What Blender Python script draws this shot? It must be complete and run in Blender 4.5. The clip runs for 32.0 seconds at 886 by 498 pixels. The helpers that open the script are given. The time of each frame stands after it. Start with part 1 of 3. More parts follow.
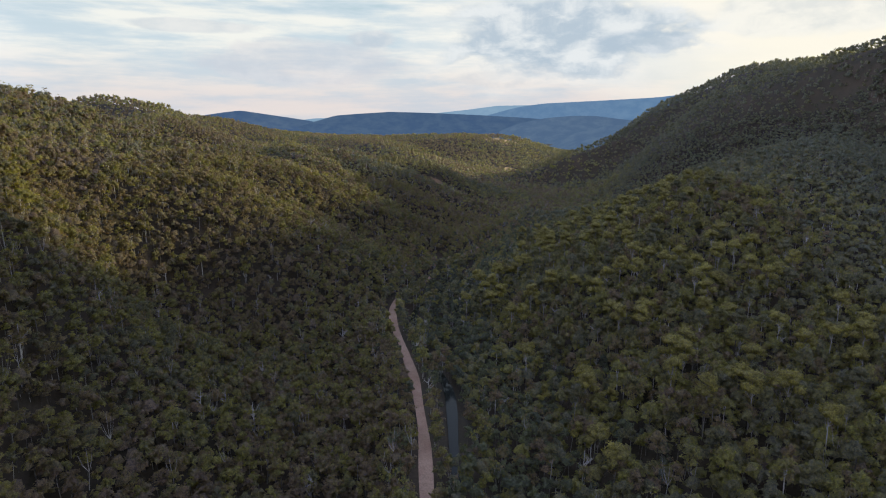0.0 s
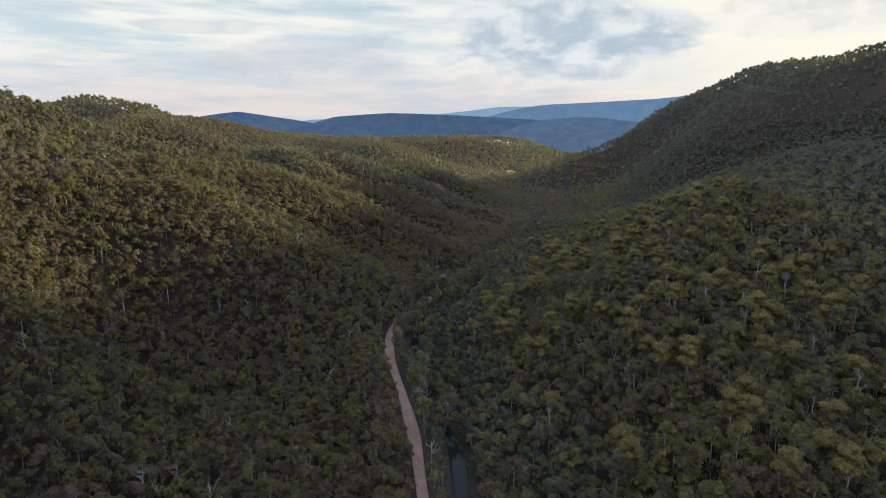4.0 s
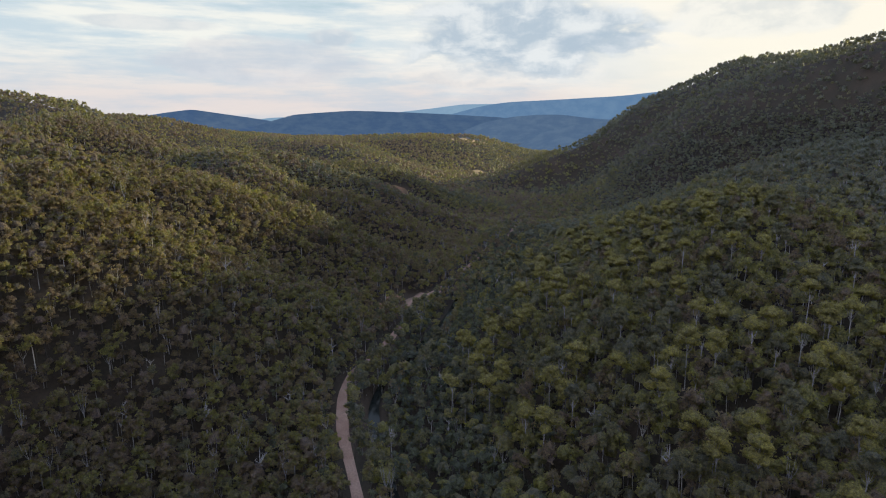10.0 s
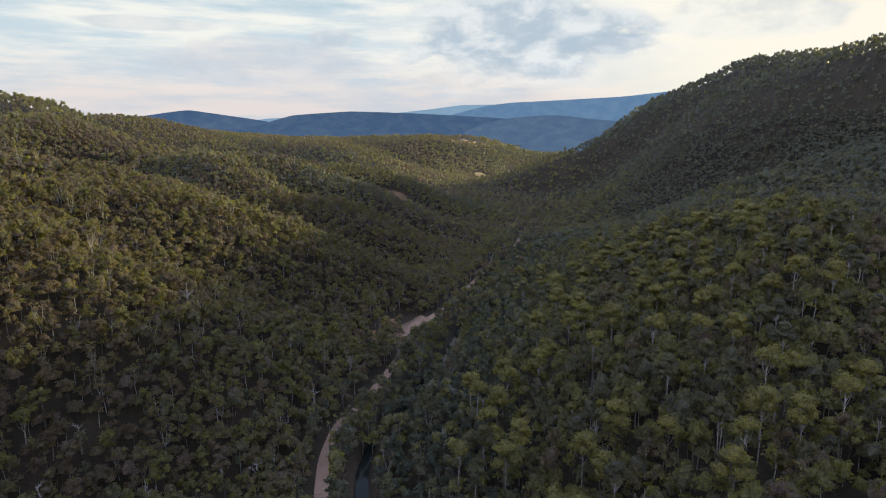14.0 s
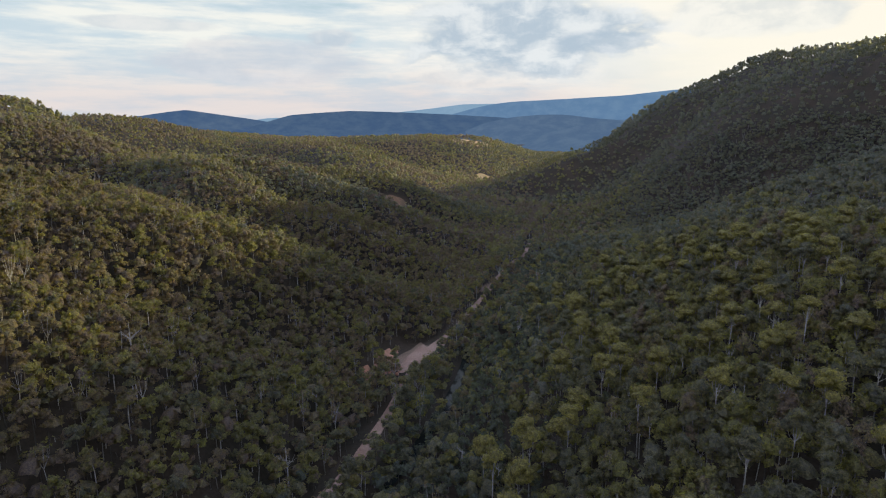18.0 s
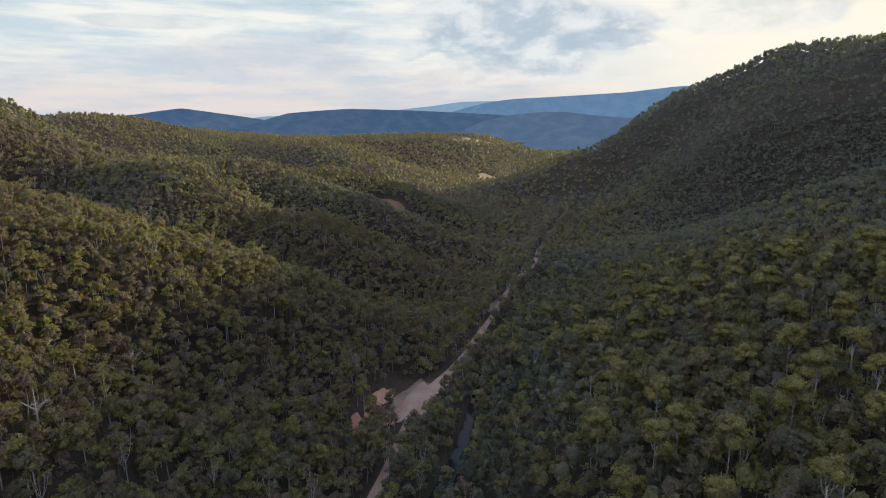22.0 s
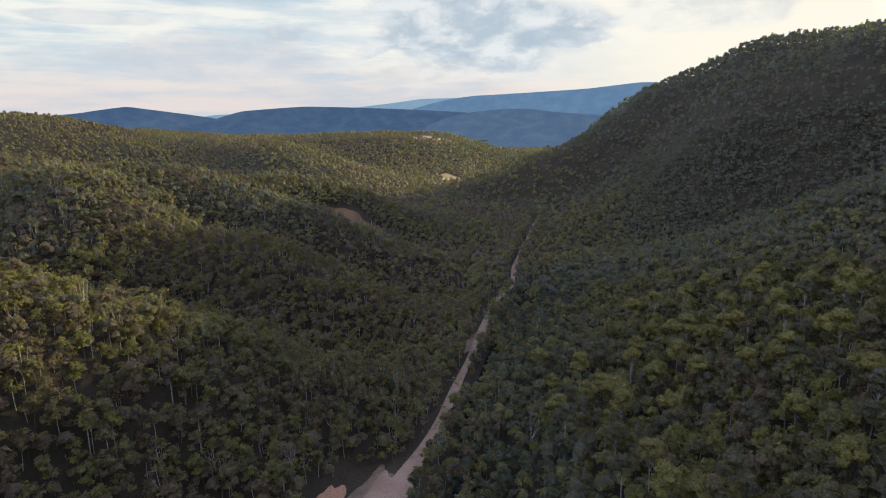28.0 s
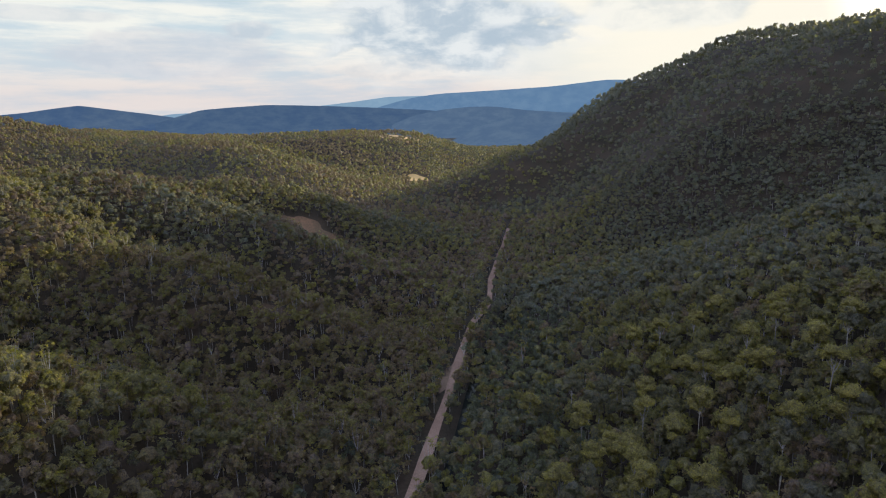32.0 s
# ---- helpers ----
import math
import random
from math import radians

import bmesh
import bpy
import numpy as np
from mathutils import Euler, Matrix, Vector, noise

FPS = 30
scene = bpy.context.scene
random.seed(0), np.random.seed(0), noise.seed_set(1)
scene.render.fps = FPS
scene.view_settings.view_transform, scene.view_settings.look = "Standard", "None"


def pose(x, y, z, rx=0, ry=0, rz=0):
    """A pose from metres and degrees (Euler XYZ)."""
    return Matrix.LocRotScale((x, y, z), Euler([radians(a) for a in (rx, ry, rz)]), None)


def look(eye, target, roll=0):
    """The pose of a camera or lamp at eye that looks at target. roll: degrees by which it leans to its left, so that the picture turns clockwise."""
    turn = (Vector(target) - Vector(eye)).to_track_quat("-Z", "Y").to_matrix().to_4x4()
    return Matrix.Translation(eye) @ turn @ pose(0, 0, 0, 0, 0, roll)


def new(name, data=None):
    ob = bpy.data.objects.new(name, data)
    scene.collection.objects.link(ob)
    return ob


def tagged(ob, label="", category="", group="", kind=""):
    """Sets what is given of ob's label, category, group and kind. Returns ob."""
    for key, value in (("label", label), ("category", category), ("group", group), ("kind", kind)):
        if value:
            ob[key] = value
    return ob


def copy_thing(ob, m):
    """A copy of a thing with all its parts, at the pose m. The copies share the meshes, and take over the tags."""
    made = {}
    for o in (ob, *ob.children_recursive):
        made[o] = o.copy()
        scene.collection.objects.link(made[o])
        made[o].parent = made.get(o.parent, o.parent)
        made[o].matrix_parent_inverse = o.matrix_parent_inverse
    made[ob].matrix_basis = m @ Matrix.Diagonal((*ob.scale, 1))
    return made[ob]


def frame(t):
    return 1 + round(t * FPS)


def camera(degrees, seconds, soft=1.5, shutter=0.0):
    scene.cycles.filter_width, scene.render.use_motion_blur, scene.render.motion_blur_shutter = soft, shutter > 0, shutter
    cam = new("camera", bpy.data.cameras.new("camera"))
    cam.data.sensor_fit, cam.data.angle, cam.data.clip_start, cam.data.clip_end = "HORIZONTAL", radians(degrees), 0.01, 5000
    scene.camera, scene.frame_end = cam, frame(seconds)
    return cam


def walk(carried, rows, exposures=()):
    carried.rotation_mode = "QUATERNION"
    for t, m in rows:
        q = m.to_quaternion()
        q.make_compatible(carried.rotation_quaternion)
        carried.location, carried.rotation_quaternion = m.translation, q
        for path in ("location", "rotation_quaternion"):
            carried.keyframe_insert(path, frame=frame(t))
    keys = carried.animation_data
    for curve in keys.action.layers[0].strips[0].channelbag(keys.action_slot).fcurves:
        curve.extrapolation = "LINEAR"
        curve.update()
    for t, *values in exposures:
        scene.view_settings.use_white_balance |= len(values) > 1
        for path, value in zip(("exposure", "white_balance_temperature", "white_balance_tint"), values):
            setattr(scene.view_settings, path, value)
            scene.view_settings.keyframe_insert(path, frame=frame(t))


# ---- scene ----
cam = camera(72.8, 32.0, soft=1.15)
METRES, EYE, TILT, LEAN, TURN = 400.0, 116.0, -12.2, 0.0, 0.0
ROWS = [
    (0.0, 0.0, 0.0, 0.0, 0.0, 0.0, 0.0),
    (0.5, -0.0007, 0.0149, 0.0033, -0.0, 0.03, 0.01),
    (1.0, -0.0015, 0.0299, 0.0066, -0.01, 0.05, 0.01),
    (1.5, -0.0023, 0.045, 0.0099, -0.02, 0.07, 0.01),
    (2.0, -0.003, 0.0601, 0.0132, -0.02, 0.09, 0.0),
    (2.5, -0.0036, 0.0751, 0.0166, -0.02, 0.1, -0.02),
    (3.0, -0.0043, 0.0902, 0.0198, -0.01, 0.12, -0.03),
    (3.5, -0.005, 0.1053, 0.0231, -0.01, 0.12, -0.04),
    (5.5, -0.0079, 0.1663, 0.0356, -0.53, 0.09, 0.09),
    (6.0, -0.0081, 0.1814, 0.039, -0.98, 0.07, 0.21),
    (6.5, -0.0084, 0.1964, 0.0424, -1.46, 0.05, 0.31),
    (7.0, -0.0086, 0.2116, 0.0456, -1.72, 0.03, 0.38),
    (7.5, -0.0088, 0.2268, 0.0489, -1.72, 0.02, 0.39),
    (8.0, -0.0087, 0.2419, 0.0522, -1.74, -0.02, 0.39),
    (8.5, -0.0087, 0.2569, 0.0554, -2.64, -0.06, 0.6),
    (9.0, -0.0082, 0.2719, 0.0588, -3.31, -0.1, 0.82),
    (9.5, -0.0078, 0.287, 0.062, -3.35, -0.11, 0.83),
    (10.0, -0.0075, 0.3021, 0.0652, -3.37, -0.11, 0.84),
    (10.5, -0.0071, 0.3171, 0.0685, -3.39, -0.13, 0.83),
    (11.0, -0.007, 0.3324, 0.0718, -3.41, -0.13, 0.81),
    (11.5, -0.0064, 0.3476, 0.0751, -3.41, -0.12, 0.81),
    (12.0, -0.0061, 0.363, 0.0784, -3.42, -0.1, 0.81),
    (12.5, -0.0055, 0.3785, 0.0816, -3.41, -0.09, 0.83),
    (13.0, -0.0053, 0.3938, 0.0851, -3.42, -0.08, 0.82),
    (13.5, -0.0049, 0.4092, 0.0884, -3.43, -0.06, 0.8),
    (14.0, -0.0042, 0.4244, 0.0919, -3.41, -0.04, 0.81),
    (14.5, -0.0039, 0.4398, 0.0953, -3.42, -0.03, 0.82),
    (16.5, -0.0021, 0.5026, 0.1081, -3.35, -0.02, 0.91),
    (17.0, -0.0018, 0.5179, 0.1116, -3.37, -0.05, 0.9),
    (17.5, -0.0012, 0.5332, 0.115, -3.37, -0.06, 0.93),
    (18.0, -0.0006, 0.5484, 0.1185, -3.37, -0.09, 0.93),
    (18.5, -0.0003, 0.5639, 0.1219, -3.39, -0.1, 0.93),
    (19.0, -0.0, 0.5795, 0.1252, -3.39, -0.11, 0.93),
    (19.5, 0.0004, 0.5949, 0.1288, -3.39, -0.14, 0.95),
    (20.0, 0.0009, 0.6106, 0.132, -3.39, -0.16, 0.96),
    (20.5, 0.0012, 0.6261, 0.1355, -3.39, -0.18, 1.0),
    (21.0, 0.0016, 0.6416, 0.1389, -3.39, -0.22, 1.02),
    (21.5, 0.0021, 0.6571, 0.1424, -3.38, -0.26, 1.05),
    (22.0, 0.0026, 0.6725, 0.1457, -3.4, -0.3, 1.09),
    (22.5, 0.003, 0.6878, 0.1491, -3.43, -0.33, 1.08),
    (23.0, 0.0035, 0.7032, 0.1522, -3.43, -0.34, 1.12),
    (23.5, 0.0039, 0.7186, 0.1555, -3.45, -0.36, 1.13),
    (24.0, 0.0045, 0.7338, 0.1591, -3.46, -0.38, 1.12),
    (24.5, 0.0048, 0.7492, 0.1623, -3.47, -0.4, 1.14),
    (25.0, 0.0053, 0.7645, 0.1657, -3.48, -0.41, 1.15),
    (25.5, 0.0059, 0.7798, 0.1689, -3.65, -0.41, 1.2),
    (27.5, 0.0107, 0.8399, 0.1816, -6.31, -0.58, 2.0),
    (28.0, 0.012, 0.855, 0.1848, -7.02, -0.64, 2.17),
    (28.5, 0.0138, 0.8702, 0.1879, -7.52, -0.69, 2.31),
    (29.0, 0.0154, 0.8855, 0.1911, -7.91, -0.72, 2.4),
    (29.5, 0.0175, 0.9008, 0.1942, -8.12, -0.75, 2.46),
    (30.0, 0.0193, 0.9159, 0.1976, -8.39, -0.78, 2.51),
    (30.5, 0.0211, 0.9311, 0.2007, -8.43, -0.8, 2.55),
    (31.0, 0.0234, 0.946, 0.2042, -8.81, -0.84, 2.67),
    (31.5, 0.0254, 0.9609, 0.2074, -9.48, -0.9, 2.85),
    (32.0, 0.0277, 0.9758, 0.2107, -10.02, -0.95, 3.01),
]

walk(cam, [(t, pose(0, 0, EYE, TILT, LEAN, TURN) @ pose(METRES * x, METRES * y, METRES * z, 90 + pitch, roll, yaw)) for t, x, y, z, yaw, pitch, roll in ROWS],
     exposures=[(0.0, 0.92), (32.0, 0.92)])

# ---- light: low sun ahead on the right, behind broken cloud ----
SUN_AZ, SUN_EL = 55.0, 11.5
sun_way = Vector((math.sin(radians(SUN_AZ)) * math.cos(radians(SUN_EL)), math.cos(radians(SUN_AZ)) * math.cos(radians(SUN_EL)), math.sin(radians(SUN_EL))))
lamp = bpy.data.lights.new("sun", "SUN")
lamp.energy, lamp.angle, lamp.color = 3.9, radians(1.6), (1.0, 0.87, 0.43)
sun = new("sun", lamp)
sun.matrix_world = look(sun_way * 3000, (0, 0, 0))


class Nodes:
    """Short hand for building node trees."""

    def __init__(self, tree):
        self.tree = tree
        tree.nodes.clear()

    def add(self, kind, inputs=None, **props):
        n = self.tree.nodes.new(kind)
        for k, v in props.items():
            setattr(n, k, v)
        for k, v in (inputs or {}).items():
            self.put(n.inputs[k], v)
        return n

    def put(self, socket, v):
        if isinstance(v, bpy.types.NodeSocket):
            self.tree.links.new(v, socket)
        else:
            socket.default_value = v

    def math(self, op, a, b=0.0, c=0.0):
        n = self.add("ShaderNodeMath", operation=op)
        for s, v in zip(n.inputs, (a, b, c)):
            self.put(s, v)
        return n.outputs[0]

    def noise(self, vector, scale, detail=4.0, rough=0.55):
        return self.add("ShaderNodeTexNoise", {"Vector": vector, "Scale": scale, "Detail": detail, "Roughness": rough}).outputs["Fac"]

    def step(self, v, lo, hi, a=0.0, b=1.0):
        return self.add("ShaderNodeMapRange", {"Value": v, "From Min": lo, "From Max": hi, "To Min": a, "To Max": b}, interpolation_type="SMOOTHSTEP").outputs[0]

    def mix(self, f, a, b, blend="MIX"):
        n = self.add("ShaderNodeMix", data_type="RGBA", blend_type=blend)
        self.put(n.inputs[0], f), self.put(n.inputs[6], a), self.put(n.inputs[7], b)
        return n.outputs[2]

    def ramp(self, f, stops):
        n = self.add("ShaderNodeValToRGB", {"Fac": f})
        els = n.color_ramp.elements
        while len(els) < len(stops):
            els.new(0.5)
        for e, (at, col) in zip(els, stops):
            e.position, e.color = at, (*col, 1)
        return n.outputs[0]


def build_world():
    world = bpy.data.worlds.new("sky")
    scene.world = world
    world.use_nodes = True
    n = Nodes(world.node_tree)
    way = n.add("ShaderNodeTexCoord").outputs["Generated"]
    xyz = n.add("ShaderNodeSeparateXYZ", {"Vector": way})
    az = n.math("DEGREES", n.math("ARCTAN2", xyz.outputs[0], xyz.outputs[1]))
    el = n.math("DEGREES", n.math("ARCSINE", xyz.outputs[2]))
    wide = n.add("ShaderNodeCombineXYZ", {"X": n.math("MULTIPLY", az, 0.060), "Y": n.math("MULTIPLY", el, 0.33), "Z": 0.0}).outputs[0]
    thread = n.add("ShaderNodeCombineXYZ", {"X": n.math("MULTIPLY", az, 0.10), "Y": n.math("MULTIPLY", el, 0.9), "Z": 7.0}).outputs[0]
    puff = n.add("ShaderNodeCombineXYZ", {"X": n.math("MULTIPLY", az, 0.15), "Y": n.math("MULTIPLY", el, 0.34), "Z": 3.0}).outputs[0]
    streak = n.math("ADD", n.math("MULTIPLY", n.noise(wide, 1.0, 6.0, 0.6), 0.65), n.math("MULTIPLY", n.noise(thread, 1.0, 6.0, 0.6), 0.35))
    lumps = n.noise(puff, 1.0, 8.0, 0.56)
    folds = n.noise(n.add("ShaderNodeCombineXYZ", {"X": n.math("MULTIPLY", az, 0.26), "Y": n.math("MULTIPLY", n.math("ADD", el, n.math("MULTIPLY", lumps, 3.0)), 0.50), "Z": 11.4}).outputs[0], 1.0, 7.0, 0.58)
    nishita = n.add("ShaderNodeTexSky", sky_type="NISHITA", sun_disc=False, sun_elevation=radians(SUN_EL), sun_rotation=radians(SUN_AZ)).outputs[0]
    clear = n.mix(0.6, n.mix(1.0, nishita, (0.09, 0.09, 0.09, 1), "MULTIPLY"), (0.50, 0.72, 0.80, 1))
    # veil of high cloud, pinker towards the horizon
    high = n.mix(n.step(el, 1.0, 7.0), (0.80, 0.73, 0.71, 1), (0.90, 0.91, 0.86, 1))
    shade = n.mix(n.step(el, 0.0, 7.0), (0.62, 0.65, 0.71, 1), (0.60, 0.71, 0.78, 1))
    veil = n.mix(n.step(streak, 0.42, 0.58), shade, high)
    sky = n.mix(n.math("MULTIPLY", n.step(streak, 0.46, 0.34), n.step(el, 6.0, 12.0)), veil, clear)
    # brightness round the sun
    cosine = n.add("ShaderNodeVectorMath", {0: way, 1: tuple(sun_way)}, operation="DOT_PRODUCT").outputs["Value"]
    sky = n.mix(n.step(cosine, 0.70, 0.92), sky, (1.0, 0.95, 0.82, 1))
    sky = n.mix(n.step(cosine, 0.968, 0.998), sky, (3.2, 2.8, 2.0, 1))
    # overhead sky, out of view, raised and blued to fill the forest's shade
    sky = n.mix(n.math("MULTIPLY", n.step(el, 14.0, 35.0), 0.9), sky, (0.76, 0.95, 1.42, 1))

    # unseen sky opposite the sun, brightened to lift the shaded mountain side
    sky = n.mix(n.math("MULTIPLY", n.step(cosine, 0.1, -0.9), 0.9), sky, (1.85, 2.10, 2.65, 1))

    def bank(sky, a, e, wide, tall, dark, light, power, rough=2.3, curl=1.2, rim=0.0):
        """A heap of cloud centred at azimuth a and elevation e, in degrees; rim: how bright its lit edge is."""
        dx = n.math("DIVIDE", n.math("SUBTRACT", az, a), wide)
        dy = n.math("DIVIDE", n.math("SUBTRACT", el, e), tall)
        r = n.math("ADD", n.math("MULTIPLY", dx, dx), n.math("MULTIPLY", dy, dy))
        field = n.math("ADD", n.math("SUBTRACT", 1.0, r), n.math("MULTIPLY", n.math("SUBTRACT", lumps, 0.5), rough))
        field = n.math("ADD", field, n.math("MULTIPLY", n.math("SUBTRACT", folds, 0.5), curl))
        if rim:
            sky = n.mix(n.math("MULTIPLY", n.step(field, -1.1, 0.1), rim), sky, (1.0, 0.96, 0.90, 1))
        body = n.mix(n.step(folds, 0.40, 0.66), dark, light)
        return n.mix(n.math("MULTIPLY", n.step(field, -0.15, 0.45), power), sky, body)

    grey, pale = (0.46, 0.56, 0.66, 1), (0.80, 0.84, 0.86, 1)
    sky = bank(sky, -12.0, 5.0, 9.0, 2.2, (0.60, 0.62, 0.69, 1), (0.74, 0.73, 0.76, 1), 0.5)
    sky = bank(sky, -22.0, 7.6, 6.0, 0.6, (0.56, 0.63, 0.70, 1), (0.74, 0.76, 0.78, 1), 0.6)
    sky = bank(sky, -6.5, 7.0, 2.6, 0.8, (0.54, 0.61, 0.69, 1), (0.74, 0.76, 0.78, 1), 0.7)
    sky = bank(sky, 6.5, 3.7, 6.5, 0.9, (0.52, 0.57, 0.64, 1), (0.86, 0.77, 0.72, 1), 0.55, 3.6, 2.0)
    sky = bank(sky, 10.8, 4.6, 6.5, 1.3, (0.50, 0.58, 0.67, 1), (0.78, 0.80, 0.82, 1), 0.75, 3.4, 2.0, 0.3)
    sky = bank(sky, 10.4, 7.4, 11.0, 4.2, grey, pale, 0.92, 2.2, 1.8, 0.3)
    sky = bank(sky, 17.5, 6.4, 4.2, 1.0, grey, (0.66, 0.72, 0.78, 1), 0.8, 3.0, 1.6)
    sky = bank(sky, 30.0, 8.6, 6.5, 2.4, (0.70, 0.74, 0.75, 1), (0.93, 0.92, 0.86, 1), 0.75, 2.2, 1.4)
    n.add("ShaderNodeOutputWorld", {"Surface": n.add("ShaderNodeBackground", {"Color": sky, "Strength": 0.53}).outputs[0]})


build_world()


# ---- materials ----
def material(name, fill):
    m = bpy.data.materials.new(name)
    m.use_nodes = True
    n = Nodes(m.node_tree)
    n.add("ShaderNodeOutputMaterial", {"Surface": fill(n)})
    return m


def place(n):
    return n.add("ShaderNodeNewGeometry").outputs["Position"]


def leaf_material(name, stops, thin=0.5):
    def fill(n):
        pos = place(n)
        tint = n.add("ShaderNodeAttribute", attribute_name="tint").outputs["Fac"]
        rand = n.add("ShaderNodeObjectInfo").outputs["Random"]
        hue = n.math("PINGPONG", n.math("ADD", tint, n.math("MULTIPLY", rand, 0.3)), 1.0)
        col = n.ramp(hue, stops)
        fine, spray = n.noise(pos, 3.2, 2.0, 0.7), n.noise(pos, 0.9, 3.0, 0.6)
        # uneven leaf tone; its dark end also stands in for shade in small gaps
        col = n.mix(n.step(fine, 0.32, 0.66), n.mix(1.0, col, (0.56, 0.57, 0.62, 1), "MULTIPLY"), n.mix(1.0, col, (1.36, 1.33, 1.15, 1), "MULTIPLY"))
        col = n.mix(n.step(spray, 0.35, 0.65), n.mix(1.0, col, (0.72, 0.74, 0.8, 1), "MULTIPLY"), n.mix(1.0, col, (1.22, 1.2, 1.05, 1), "MULTIPLY"))
        height = n.math("ADD", n.math("MULTIPLY", fine, 0.5), spray)
        bump = n.add("ShaderNodeBump", {"Height": height, "Strength": 1.0, "Distance": 0.9}).outputs[0]
        skin = n.add("ShaderNodeBsdfPrincipled", {"Base Color": col, "Roughness": 0.5, "Normal": bump, "Specular IOR Level": 0.42}).outputs[0]
        glow = n.add("ShaderNodeBsdfTranslucent", {"Color": n.mix(1.0, col, (2.1, 2.2, 0.6, 1), "MULTIPLY"), "Normal": bump}).outputs[0]
        return n.add("ShaderNodeMixShader", {0: thin, 1: skin, 2: glow}).outputs[0]
    return material(name, fill)


# stop 0.0 is a lighter grey-blue: mountain haze put into the leaf colour
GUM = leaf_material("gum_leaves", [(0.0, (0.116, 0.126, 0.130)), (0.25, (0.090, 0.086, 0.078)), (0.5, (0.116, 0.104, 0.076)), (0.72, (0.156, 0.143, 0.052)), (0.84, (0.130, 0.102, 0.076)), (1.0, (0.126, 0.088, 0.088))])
OAK = leaf_material("river_leaves", [(0.0, (0.042, 0.050, 0.050)), (0.5, (0.060, 0.067, 0.057)), (1.0, (0.086, 0.089, 0.058))], 0.35)
TALL = leaf_material("tall_gum_leaves", [(0.0, (0.140, 0.122, 0.068)), (0.5, (0.200, 0.172, 0.070)), (1.0, (0.270, 0.232, 0.068))])


def two_tone(name, a, b, scale, rough, fine=None, bump=0.3):
    def fill(n):
        pos = place(n)
        big, small = n.noise(pos, scale, 5.0, 0.6), n.noise(pos, fine or scale * 9, 4.0, 0.7)
        col = n.mix(n.step(big, 0.32, 0.68), (*a, 1), (*b, 1))
        col = n.mix(n.step(small, 0.25, 0.75), n.mix(1.0, col, (0.65, 0.65, 0.65, 1), "MULTIPLY"), n.mix(1.0, col, (1.25, 1.22, 1.18, 1), "MULTIPLY"))
        nor = n.add("ShaderNodeBump", {"Height": small, "Strength": bump, "Distance": 0.3}).outputs[0]
        return n.add("ShaderNodeBsdfPrincipled", {"Base Color": col, "Roughness": rough, "Normal": nor, "Specular IOR Level": 0.2}).outputs[0]
    return material(name, fill)


LITTER = two_tone("leaf_litter", (0.050, 0.036, 0.026), (0.030, 0.026, 0.019), 0.03, 0.95, 0.8)
GRAVEL = two_tone("gravel", (0.235, 0.145, 0.112), (0.29, 0.195, 0.155), 0.12, 0.95, 2.0)
RED_EARTH = two_tone("red_earth", (0.42, 0.20, 0.13), (0.34, 0.19, 0.13), 0.15, 0.95, 1.2, 0.6)
DRY_GRASS = two_tone("dry_grass", (0.46, 0.31, 0.15), (0.35, 0.25, 0.125), 0.03, 0.95, 0.5)
def bark_fill(n):
    tint = n.add("ShaderNodeAttribute", attribute_name="tint").outputs["Fac"]
    hue = n.math("ADD", tint, n.math("MULTIPLY", n.math("SUBTRACT", n.add("ShaderNodeObjectInfo").outputs["Random"], 0.5), 0.15))
    col = n.ramp(hue, [(0.0, (0.07, 0.06, 0.05)), (0.55, (0.12, 0.105, 0.09)), (0.75, (0.28, 0.26, 0.23)), (1.0, (0.50, 0.47, 0.43))])
    marks = n.noise(place(n), 1.3, 4.0, 0.7)
    col = n.mix(n.step(marks, 0.35, 0.65), n.mix(1.0, col, (0.6, 0.58, 0.56, 1), "MULTIPLY"), col)
    return n.add("ShaderNodeBsdfPrincipled", {"Base Color": col, "Roughness": 0.85, "Specular IOR Level": 0.2}).outputs[0]


BARK = material("gum_bark", bark_fill)
DEAD = two_tone("dead_wood", (0.42, 0.40, 0.38), (0.30, 0.28, 0.26), 0.5, 0.9, 4.0)


def water_fill(n):
    bump = n.add("ShaderNodeBump", {"Height": n.noise(place(n), 0.9, 3.0), "Strength": 0.05, "Distance": 0.2}).outputs[0]
    return n.add("ShaderNodeBsdfPrincipled", {"Base Color": (0.012, 0.014, 0.014, 1), "Roughness": 0.08, "Normal": bump, "Specular IOR Level": 0.06}).outputs[0]


WATER = material("creek_water", water_fill)


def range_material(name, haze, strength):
    """Far wooded ranges; the haze before them is put in as an even blue glow."""
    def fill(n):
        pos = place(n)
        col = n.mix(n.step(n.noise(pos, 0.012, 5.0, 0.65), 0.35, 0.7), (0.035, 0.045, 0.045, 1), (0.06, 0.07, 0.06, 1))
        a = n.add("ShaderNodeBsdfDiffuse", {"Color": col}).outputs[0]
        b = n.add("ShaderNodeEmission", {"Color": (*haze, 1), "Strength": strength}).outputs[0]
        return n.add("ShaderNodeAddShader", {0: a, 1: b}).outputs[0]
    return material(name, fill)


